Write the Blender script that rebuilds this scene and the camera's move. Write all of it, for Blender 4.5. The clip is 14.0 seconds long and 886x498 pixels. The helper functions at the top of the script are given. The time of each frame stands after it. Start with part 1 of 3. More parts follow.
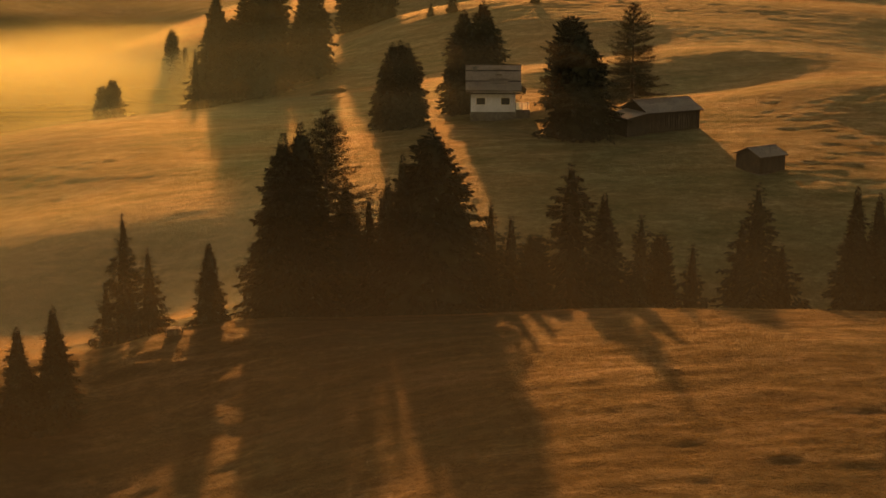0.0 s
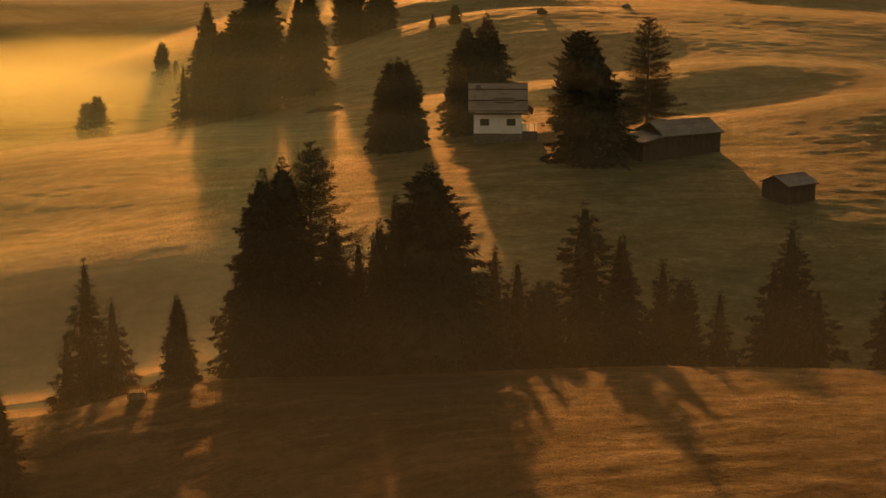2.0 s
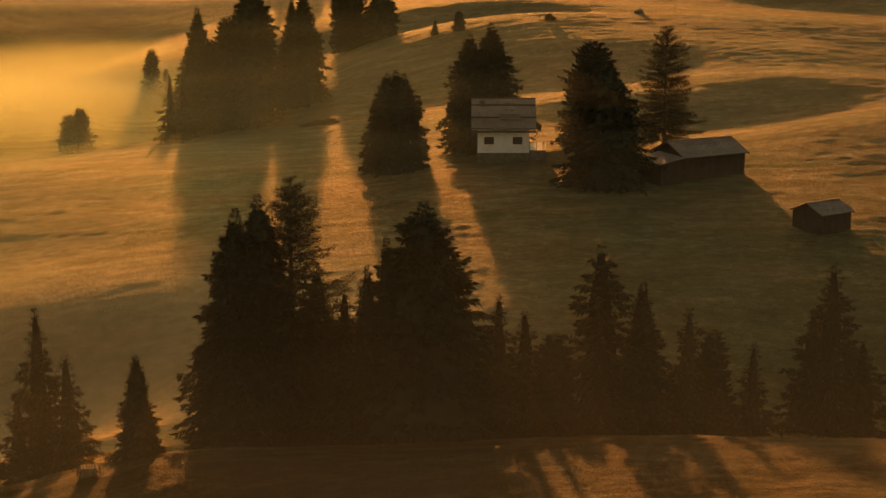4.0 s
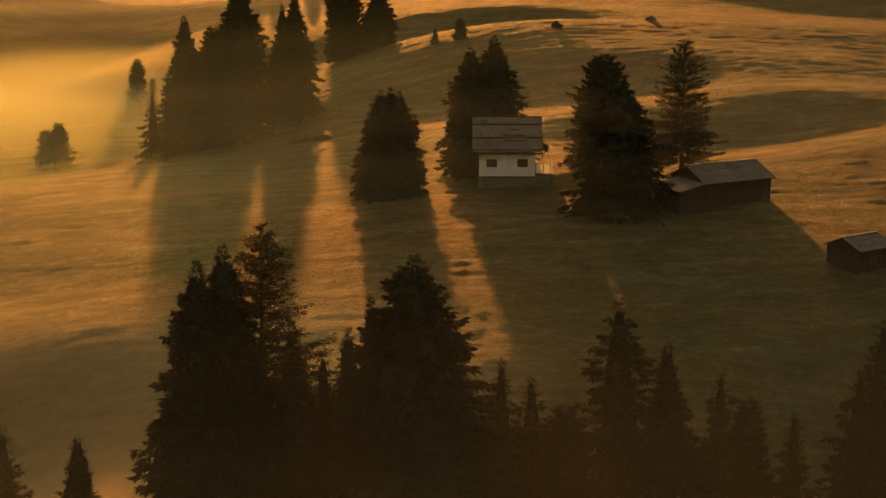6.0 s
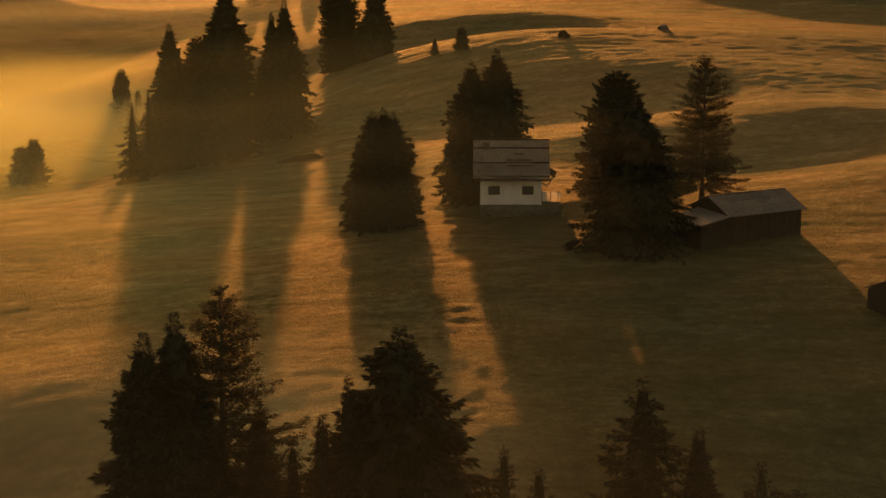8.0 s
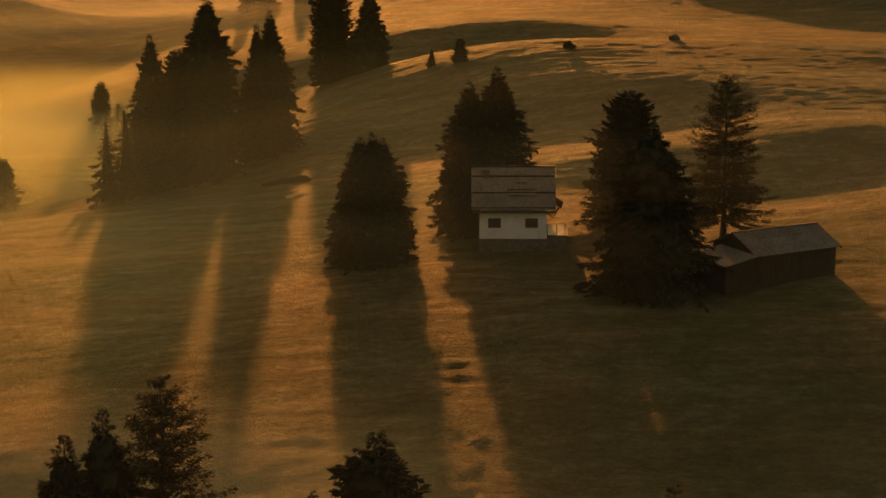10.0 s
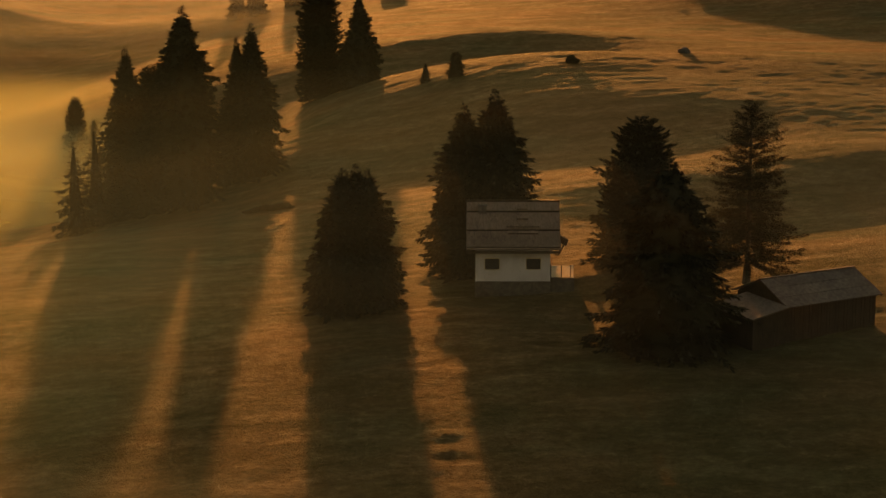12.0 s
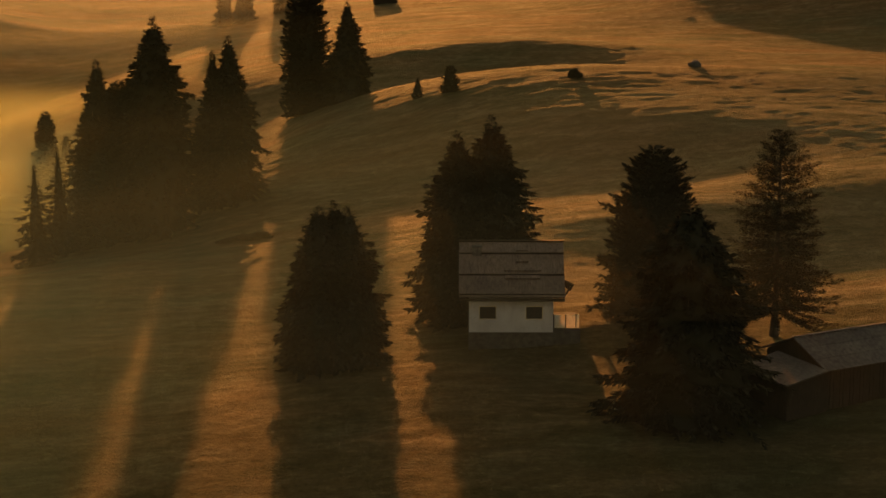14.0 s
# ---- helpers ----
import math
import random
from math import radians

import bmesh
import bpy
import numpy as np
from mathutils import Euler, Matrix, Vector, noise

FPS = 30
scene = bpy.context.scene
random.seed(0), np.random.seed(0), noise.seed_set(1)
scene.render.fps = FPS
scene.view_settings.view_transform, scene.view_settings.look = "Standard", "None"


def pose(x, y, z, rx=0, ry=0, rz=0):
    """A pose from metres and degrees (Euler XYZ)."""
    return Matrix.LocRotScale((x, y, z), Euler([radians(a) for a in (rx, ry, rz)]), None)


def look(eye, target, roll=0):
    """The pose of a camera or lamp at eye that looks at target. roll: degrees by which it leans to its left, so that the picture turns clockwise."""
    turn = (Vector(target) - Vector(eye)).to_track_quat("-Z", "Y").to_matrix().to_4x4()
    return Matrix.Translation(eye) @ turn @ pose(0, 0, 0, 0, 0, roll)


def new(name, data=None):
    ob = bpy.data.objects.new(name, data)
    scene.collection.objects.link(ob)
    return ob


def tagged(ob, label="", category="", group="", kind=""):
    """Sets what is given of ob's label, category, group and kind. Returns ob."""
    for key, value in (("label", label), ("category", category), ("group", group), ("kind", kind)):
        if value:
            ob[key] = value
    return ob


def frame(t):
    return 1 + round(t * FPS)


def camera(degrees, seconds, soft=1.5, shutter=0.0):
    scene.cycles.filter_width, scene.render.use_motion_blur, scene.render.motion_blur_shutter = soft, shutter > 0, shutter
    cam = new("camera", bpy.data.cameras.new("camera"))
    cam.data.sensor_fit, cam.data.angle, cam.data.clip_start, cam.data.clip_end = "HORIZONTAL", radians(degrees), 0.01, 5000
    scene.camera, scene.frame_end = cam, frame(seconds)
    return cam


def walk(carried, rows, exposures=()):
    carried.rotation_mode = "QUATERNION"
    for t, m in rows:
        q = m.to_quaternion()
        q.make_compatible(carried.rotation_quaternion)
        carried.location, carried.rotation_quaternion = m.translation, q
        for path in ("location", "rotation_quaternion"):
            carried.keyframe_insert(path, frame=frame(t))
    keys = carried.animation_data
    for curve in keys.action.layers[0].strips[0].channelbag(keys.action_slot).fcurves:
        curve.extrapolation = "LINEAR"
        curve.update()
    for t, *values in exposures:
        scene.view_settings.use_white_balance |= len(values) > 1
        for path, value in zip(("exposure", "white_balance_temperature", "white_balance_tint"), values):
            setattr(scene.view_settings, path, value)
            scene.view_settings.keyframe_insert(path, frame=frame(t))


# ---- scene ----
cam = camera(29.3, 14.0, soft=1.5)
PATH = [
    (0, (1.395, -1.884, 39.261), (1.384, 0.073, 38.846), 0.2),
    (0.5, (1.512, 2.182, 39.281), (1.499, 4.139, 38.870), 0.1),
    (1, (1.635, 6.251, 39.313), (1.621, 8.209, 38.902), 0.1),
    (1.5, (1.763, 10.322, 39.357), (1.747, 12.28, 38.946), 0.1),
    (2, (1.893, 14.394, 39.408), (1.875, 16.352, 38.998), 0.1),
    (2.5, (2.025, 18.466, 39.467), (2.005, 20.424, 39.056), 0.1),
    (3, (2.156, 22.537, 39.53), (2.134, 24.494, 39.119), 0.1),
    (5.5, (2.77, 42.849, 39.867), (2.739, 44.806, 39.454), -0.1),
    (6, (2.879, 46.899, 39.93), (2.847, 48.856, 39.517), -0.1),
    (6.5, (2.983, 50.943, 39.99), (2.949, 52.9, 39.576), -0.1),
    (7, (3.081, 54.982, 40.045), (3.046, 56.938, 39.631), -0.1),
    (7.5, (3.173, 59.015, 40.096), (3.137, 60.971, 39.682), -0.1),
    (8, (3.26, 63.041, 40.141), (3.223, 64.998, 39.728), -0.1),
    (10.5, (3.633, 83.085, 40.292), (3.594, 85.042, 39.881), -0.2),
    (11, (3.701, 87.076, 40.308), (3.663, 89.034, 39.898), -0.2),
    (11.5, (3.77, 91.063, 40.321), (3.732, 93.021, 39.911), -0.2),
    (12, (3.841, 95.046, 40.33), (3.803, 97.003, 39.922), -0.2),
    (12.5, (3.916, 99.024, 40.338), (3.879, 100.982, 39.93), -0.2),
    (13, (3.997, 103.0, 40.346), (3.96, 104.957, 39.938), -0.2),
    (13.5, (4.086, 106.972, 40.353), (4.049, 108.93, 39.947), -0.2),
    (14, (4.184, 110.943, 40.363), (4.148, 112.901, 39.957), -0.1),
]
EXPOSURES = ((0.0, 1.22, 13200, 15), (8.0, 0.84, 13800, 15), (14.0, 0.43, 11300, 12))
walk(cam, [(t, look(eye, target, roll)) for t, eye, target, roll in PATH], EXPOSURES)
SKY_STRENGTH, SUN_STRENGTH = 0.15, 4.7
scene.cycles.transparent_max_bounces = 40     # many thin layers of mist lie behind one another

# ---------------------------------------------------------------- light
SUN_AZ, SUN_EL = 5.3, 8.8          # degrees left of straight ahead, and above the horizon
world = bpy.data.worlds.new("world")
scene.world = world
world.use_nodes = True
wn, wl = world.node_tree.nodes, world.node_tree.links
wn.clear()
sky = wn.new("ShaderNodeTexSky")
sky.sky_type = 'NISHITA'
sky.sun_disc = False
sky.sun_elevation = radians(SUN_EL)
sky.sun_rotation = radians(-SUN_AZ)
sky.altitude, sky.air_density, sky.dust_density, sky.ozone_density = 1200, 1.6, 7.0, 0.6
bg = wn.new("ShaderNodeBackground")
bg.inputs["Strength"].default_value = SKY_STRENGTH
wout = wn.new("ShaderNodeOutputWorld")
haze = wn.new("ShaderNodeMix")
haze.data_type, haze.blend_type = 'RGBA', 'MULTIPLY'
haze.inputs[0].default_value = 1.0
haze.inputs[7].default_value = (0.99, 0.94, 0.98, 1)     # a thin high haze, warm with the low sun
wl.new(sky.outputs[0], haze.inputs[6])
wl.new(haze.outputs[2], bg.inputs[0])
wl.new(bg.outputs[0], wout.inputs[0])

sun_data = bpy.data.lights.new("sun", 'SUN')
sun_data.energy, sun_data.angle, sun_data.color = SUN_STRENGTH, radians(0.9), (1.0, 0.415, 0.142)
sun_way = Vector((-math.sin(radians(SUN_AZ)) * math.cos(radians(SUN_EL)), math.cos(radians(SUN_AZ)) * math.cos(radians(SUN_EL)), math.sin(radians(SUN_EL))))
sun = new("sun", sun_data)
sun.matrix_world = look(sun_way * 500 + Vector((0, 200, 0)), (0, 200, 0))


# ---------------------------------------------------------------- materials
def material(name):
    m = bpy.data.materials.new(name)
    m.use_nodes = True
    m.node_tree.nodes.clear()
    return m, m.node_tree.nodes, m.node_tree.links


def link_ramp(nodes, links, value, stops):
    ramp = nodes.new("ShaderNodeValToRGB")
    els = ramp.color_ramp.elements
    while len(els) < len(stops):
        els.new(0.5)
    for e, (p, c) in zip(els, stops):
        e.position, e.color = p, (*c, 1)
    links.new(value, ramp.inputs[0])
    return ramp.outputs[0]


def noise_of(nodes, links, scale, detail=4.0, rough=0.55, stretch=(1, 1, 1), coords="Object"):
    tc = nodes.new("ShaderNodeTexCoord")
    mp = nodes.new("ShaderNodeMapping")
    mp.inputs["Scale"].default_value = stretch
    links.new(tc.outputs[coords], mp.inputs[0])
    n = nodes.new("ShaderNodeTexNoise")
    n.inputs["Scale"].default_value, n.inputs["Detail"].default_value, n.inputs["Roughness"].default_value = scale, detail, rough
    links.new(mp.outputs[0], n.inputs["Vector"])
    return n.outputs["Fac"]


def mix_colour(nodes, links, fac, a, b, mode='MIX'):
    mx = nodes.new("ShaderNodeMix")
    mx.data_type, mx.blend_type = 'RGBA', mode
    for socket, value in ((0, fac), (6, a), (7, b)):
        if isinstance(value, (int, float)):
            mx.inputs[socket].default_value = value
        elif isinstance(value, tuple):
            mx.inputs[socket].default_value = (*value, 1)
        else:
            links.new(value, mx.inputs[socket])
    return mx.outputs[2]


def bump_of(nodes, links, height, strength, distance):
    b = nodes.new("ShaderNodeBump")
    b.inputs["Strength"].default_value, b.inputs["Distance"].default_value = strength, distance
    links.new(height, b.inputs["Height"])
    return b.outputs[0]


def surface(nodes, links, colour, rough, normal=None, spec=0.3):
    p = nodes.new("ShaderNodeBsdfPrincipled")
    if isinstance(colour, tuple):
        p.inputs["Base Color"].default_value = (*colour, 1)
    else:
        links.new(colour, p.inputs["Base Color"])
    p.inputs["Roughness"].default_value = rough
    p.inputs["Specular IOR Level"].default_value = spec
    if normal is not None:
        links.new(normal, p.inputs["Normal"])
    out = nodes.new("ShaderNodeOutputMaterial")
    links.new(p.outputs[0], out.inputs[0])
    return p


def meadow_material():
    m, n, l = material("autumn_meadow")
    broad = noise_of(n, l, 0.035, 4, 0.55, (1, 1.6, 1))
    patch = noise_of(n, l, 0.26, 6, 0.6, (0.45, 1.6, 1))
    streak = noise_of(n, l, 0.95, 7, 0.68, (0.8, 1.3, 1))
    fine = noise_of(n, l, 3.4, 5, 0.72, (0.85, 1.2, 1))
    base = link_ramp(n, l, broad, [(0.34, (0.041, 0.050, 0.024)), (0.48, (0.054, 0.050, 0.024)), (0.66, (0.080, 0.052, 0.024))])
    # ground before the crest, coloured darker to take its light down
    near_dimmed = link_ramp(n, l, broad, [(0.34, (0.018, 0.017, 0.010)), (0.5, (0.025, 0.017, 0.010)), (0.66, (0.035, 0.020, 0.011))])
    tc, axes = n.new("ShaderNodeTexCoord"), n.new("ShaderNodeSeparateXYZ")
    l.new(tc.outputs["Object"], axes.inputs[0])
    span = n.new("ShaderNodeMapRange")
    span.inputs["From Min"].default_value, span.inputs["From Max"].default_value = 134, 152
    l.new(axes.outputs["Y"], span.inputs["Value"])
    base = mix_colour(n, l, span.outputs[0], near_dimmed, base)     # browner, dimmed colour in front tones down bright light there, pasture behind it
    mid = link_ramp(n, l, patch, [(0.3, (0.78, 0.83, 0.77)), (0.5, (0.97, 0.98, 0.97)), (0.7, (1.20, 1.12, 1.06))])
    thin = link_ramp(n, l, streak, [(0.34, (0.74, 0.76, 0.74)), (0.52, (0.97, 0.97, 0.97)), (0.70, (1.36, 1.3, 1.2))])
    small = link_ramp(n, l, fine, [(0.34, (0.68, 0.69, 0.68)), (0.64, (1.26, 1.22, 1.16))])
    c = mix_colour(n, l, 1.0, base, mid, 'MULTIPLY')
    c = mix_colour(n, l, 0.8, c, thin, 'MULTIPLY')
    c = mix_colour(n, l, 0.6, c, small, 'MULTIPLY')
    h = mix_colour(n, l, 0.82, patch, streak)
    h = mix_colour(n, l, 0.38, h, fine)
    gleam = link_ramp(n, l, mix_colour(n, l, 0.62, streak, mix_colour(n, l, 0.36, patch, fine)), [(0.38, (0.012, 0.012, 0.012)), (0.50, (0.042, 0.042, 0.042)), (0.66, (0.23, 0.23, 0.23))])
    # gloss halved on that dimmed ground too
    gleam = mix_colour(n, l, 1.0, gleam, mix_colour(n, l, span.outputs[0], (0.5, 0.5, 0.5), (1.0, 1.0, 1.0)), 'MULTIPLY')
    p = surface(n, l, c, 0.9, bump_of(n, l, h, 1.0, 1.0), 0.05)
    l.new(gleam, p.inputs["Specular IOR Level"])     # dew on the taller tufts
    return m


def needle_material(name, dark, light, translucent=0.16):
    m, n, l = material(name)
    geo = n.new("ShaderNodeNewGeometry")
    c = link_ramp(n, l, geo.outputs["Random Per Island"], [(0.0, dark), (0.7, light), (1.0, tuple(v * 1.15 for v in light))])
    p = n.new("ShaderNodeBsdfPrincipled")
    l.new(c, p.inputs["Base Color"])
    p.inputs["Roughness"].default_value = 0.9
    p.inputs["Specular IOR Level"].default_value = 0.0
    t = n.new("ShaderNodeBsdfTranslucent")
    l.new(c, t.inputs[0])
    mx = n.new("ShaderNodeMixShader")
    mx.inputs[0].default_value = translucent
    out = n.new("ShaderNodeOutputMaterial")
    l.new(p.outputs[0], mx.inputs[1])
    l.new(t.outputs[0], mx.inputs[2])
    l.new(mx.outputs[0], out.inputs[0])
    return m


def bark_material():
    m, n, l = material("conifer_bark")
    g = noise_of(n, l, 6, 5, 0.65, (1, 1, 0.25))
    c = link_ramp(n, l, g, [(0.3, (0.035, 0.026, 0.018)), (0.7, (0.10, 0.075, 0.052))])
    surface(n, l, c, 0.9, bump_of(n, l, g, 0.6, 0.05), 0.03)
    return m


def board_material(name, dark, light, stretch, scale=3.0, rough=0.8):
    m, n, l = material(name)
    grain = noise_of(n, l, scale, 6, 0.65, stretch)
    stain = noise_of(n, l, 0.7, 4, 0.6)
    rnd = n.new("ShaderNodeObjectInfo").outputs["Random"]
    c = link_ramp(n, l, grain, [(0.28, dark), (0.72, light)])
    c = mix_colour(n, l, 0.6, c, link_ramp(n, l, stain, [(0.35, (0.6, 0.6, 0.62)), (0.65, (1.1, 1.08, 1.05))]), 'MULTIPLY')
    c = mix_colour(n, l, 0.5, c, link_ramp(n, l, rnd, [(0.0, (0.72, 0.72, 0.72)), (1.0, (1.15, 1.15, 1.15))]), 'MULTIPLY')
    surface(n, l, c, rough, bump_of(n, l, grain, 0.5, 0.02), 0.12)
    return m


def plaster_material():
    m, n, l = material("white_plaster")
    stain = noise_of(n, l, 1.1, 5, 0.6, (1, 1, 0.5))
    fine = noise_of(n, l, 14, 4, 0.6)
    c = link_ramp(n, l, stain, [(0.3, (0.29, 0.27, 0.275)), (0.6, (0.37, 0.35, 0.36))])
    surface(n, l, c, 0.85, bump_of(n, l, fine, 0.3, 0.015), 0.3)
    return m


def stone_material():
    m, n, l = material("plinth_stone")
    g = noise_of(n, l, 2.5, 5, 0.6)
    c = link_ramp(n, l, g, [(0.3, (0.030, 0.027, 0.023)), (0.7, (0.070, 0.062, 0.053))])
    surface(n, l, c, 0.9, bump_of(n, l, g, 0.5, 0.04), 0.25)
    return m


def glass_material():
    m, n, l = material("window_glass")
    surface(n, l, (0.02, 0.02, 0.022), 0.06, None, 0.5)
    return m


def screen_material():
    m, n, l = material("frosted_screen")
    d = n.new("ShaderNodeBsdfDiffuse")
    t = n.new("ShaderNodeBsdfTranslucent")
    c = link_ramp(n, l, noise_of(n, l, 3.0, 3, 0.5), [(0.3, (0.60, 0.57, 0.50)), (0.7, (0.74, 0.71, 0.64))])
    l.new(c, d.inputs[0])
    l.new(c, t.inputs[0])
    mx = n.new("ShaderNodeMixShader")
    mx.inputs[0].default_value = 0.5
    l.new(d.outputs[0], mx.inputs[1])
    l.new(t.outputs[0], mx.inputs[2])
    out = n.new("ShaderNodeOutputMaterial")
    l.new(mx.outputs[0], out.inputs[0])
    return m


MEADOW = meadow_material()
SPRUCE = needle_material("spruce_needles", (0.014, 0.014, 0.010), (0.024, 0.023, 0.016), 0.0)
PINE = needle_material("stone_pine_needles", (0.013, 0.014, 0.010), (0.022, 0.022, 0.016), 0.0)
LARCH = needle_material("larch_needles", (0.022, 0.020, 0.012), (0.036, 0.031, 0.018), 0.08)
BARK = bark_material()
SHINGLE = board_material("weathered_shingles", (0.058, 0.044, 0.037), (0.16, 0.124, 0.104), (5, 1.2, 1.2), 2.2)
DARK_BOARD = board_material("dark_larch_boards", (0.014, 0.010, 0.008), (0.034, 0.025, 0.019), (6, 6, 0.5))
PALE_BOARD = board_material("pale_boards", (0.36, 0.29, 0.20), (0.58, 0.48, 0.34), (6, 6, 0.5))
GREY_BOARD = board_material("grey_roof_boards", (0.034, 0.030, 0.028), (0.098, 0.089, 0.083), (2.2, 1.4, 1.4), 2.4)
PLASTER = plaster_material()
STONE = stone_material()
GLASS = glass_material()
SCREEN = screen_material()


# ---------------------------------------------------------------- helpers for meshes
def mesh_of(name, verts, faces, mat, smooth=False):
    me = bpy.data.meshes.new(name)
    verts = np.asarray(verts, dtype=np.float32)
    faces = np.asarray(faces, dtype=np.int32)
    k = faces.shape[1]
    me.vertices.add(len(verts))
    me.vertices.foreach_set("co", verts.ravel())
    me.loops.add(faces.size)
    me.loops.foreach_set("vertex_index", faces.ravel())
    me.polygons.add(len(faces))
    me.polygons.foreach_set("loop_start", np.arange(0, faces.size, k, dtype=np.int32))
    me.polygons.foreach_set("use_smooth", np.full(len(faces), smooth))
    me.update()
    me.validate()
    me.materials.append(mat)
    return me


def part(name, data, mat, parent, label=""):
    """One mesh object under a thing or a part; data is a mesh or a bmesh."""
    if isinstance(data, bmesh.types.BMesh):
        me = bpy.data.meshes.new(name)
        data.to_mesh(me)
        data.free()
        me.materials.append(mat)
        data = me
    ob = new(name, data)
    ob.parent = parent
    if label:
        ob["label"] = label
    return ob


def thing(name, x, y, z, turn=0.0):
    ob = new(name)
    ob.matrix_basis = pose(x, y, z, 0, 0, turn)
    return ob


def box(bm, x0, y0, z0, x1, y1, z1, bevel=0.0):
    made = bmesh.ops.create_cube(bm, size=1, matrix=Matrix.Translation(((x0 + x1) / 2, (y0 + y1) / 2, (z0 + z1) / 2)) @ Matrix.Diagonal((x1 - x0, y1 - y0, z1 - z0, 1)))
    if bevel:
        edges = list({e for v in made["verts"] for e in v.link_edges})
        bmesh.ops.bevel(bm, geom=edges, offset=bevel, segments=1, affect='EDGES')
    return bm


def box_mesh(*a, bevel=0.015):
    return box(bmesh.new(), *a, bevel=bevel)


def slab(p, q, r, s, thick):
    """A slab below the quad p, q, r, s."""
    bm = bmesh.new()
    p, q, r, s = (Vector(v) for v in (p, q, r, s))
    n = (q - p).cross(s - p).normalized() * thick
    if n.z < 0:
        n = -n
    top = [bm.verts.new(v) for v in (p, q, r, s)]
    low = [bm.verts.new(v - n) for v in (p, q, r, s)]
    bm.faces.new(top)
    bm.faces.new(low[::-1])
    for i in range(4):
        bm.faces.new((top[i], low[i], low[(i + 1) % 4], top[(i + 1) % 4]))
    bmesh.ops.recalc_face_normals(bm, faces=bm.faces)
    return bm


# ---------------------------------------------------------------- ground
def unit(v):
    return v / np.maximum(np.linalg.norm(v, axis=-1, keepdims=True), 1e-9)


RNG = np.random.default_rng(7)
LATTICE = RNG.random((256, 256))


def value_noise(x, y, seed=0):
    """Smooth noise in -1..1 on a unit lattice."""
    xi, yi = np.floor(x).astype(int), np.floor(y).astype(int)
    fx, fy = x - xi, y - yi
    fx, fy = fx * fx * (3 - 2 * fx), fy * fy * (3 - 2 * fy)
    g = lambda a, b: LATTICE[(a + seed * 37) % 256, (b + seed * 91) % 256]
    low = g(xi, yi) * (1 - fx) + g(xi + 1, yi) * fx
    high = g(xi, yi + 1) * (1 - fx) + g(xi + 1, yi + 1) * fx
    return (low * (1 - fy) + high * fy) * 2 - 1


STATIONS = ((-300, -25), (0, -6), (40, 4.6), (80, 6.5), (108, 6.8), (126, 5.6), (136, 4.9), (140, 4.3), (152, -0.6), (160, 0.6), (168, 3.2), (180, 4.9), (195, 6.3), (216, 7.7), (235, 8.5), (290, 9.8), (330, 16.4), (370, 15.8), (430, 16.3), (600, 17), (2000, 15))
# knolls and hollows: centre, widths, height
LANDFORMS = ((-112, 345, 44, 85, -17), (-85, 180, 40, 45, -7), (-32, 99, 13.5, 21, -7.3), (28, 112, 26, 26, 1.4), (42, 158, 18, 13, -2.6), (-2, 164, 18, 9, 0.9), (8, 231, 7, 6, -0.35), (14, 223, 5, 5, -0.8), (14, 236.5, 6, 4, 0.5),
             (-40, 162, 15, 11, -4.2), (-34, 184, 13, 7, 0.8), (-30, 212, 18, 16, -0.9), (0, 210, 22, 26, 1.2), (-28, 202, 12, 13, 0.5), (-20, 134, 10, 8, 1.7), (-30, 151, 13, 9, -0.5), (36, 200, 18, 18, 0.9), (-55, 235, 22, 22, 1.5),
             (-18, 245, 18, 18, -1.3), (62, 245, 20, 18, 4.4), (-38, 290, 16, 14, -2.6), (-14, 284, 14, 14, -1.2), (12, 264, 12, 12, 1.9),
             (46, 284, 20, 18, 3.0), (-62, 310, 18, 22, -3.3), (-46, 335, 18, 18, -11.4), (12, 330, 18, 12, 2.3), (44, 340, 20, 16, 1.4),
             (40, 256, 22, 9, -2.4), (8, 360, 30, 8, -2.2), (8, 386, 20, 7, 2.4), (-95, 520, 40, 90, -12), (-12, 482, 42, 45, 2.6), (-8, 313, 13, 10, 0.2), (-150, 505, 34, 32, 16.5), (100, 470, 34, 26, 20), (16, 309, 19, 9, 2.2), (26, 267, 9, 5, 0.8), (38, 298, 22, 7, 0.7), (46, 274, 14, 6, 0.8), (60, 308, 20, 26, 1.6), (-14, 98, 13, 16, -2.6), (-98, 490, 45, 12, 7), (-5, 308, 9, 12, -1.5), (-31, 136, 7, 9, -1.1), (-5, 140, 9, 8, -0.35))


def lie(x, y):
    """The lie of the land, without its small relief."""
    x, y = np.asarray(x, float), np.asarray(y, float)
    sy, sz = zip(*STATIONS)
    z = sum(np.interp(y + k, sy, sz) for k in range(-8, 9, 2)) / 9
    for cx, cy, a, b, h in LANDFORMS:
        z = z + h * np.exp(-((x - cx) / a) ** 2 / 2 - ((y - cy) / b) ** 2 / 2)
    return z


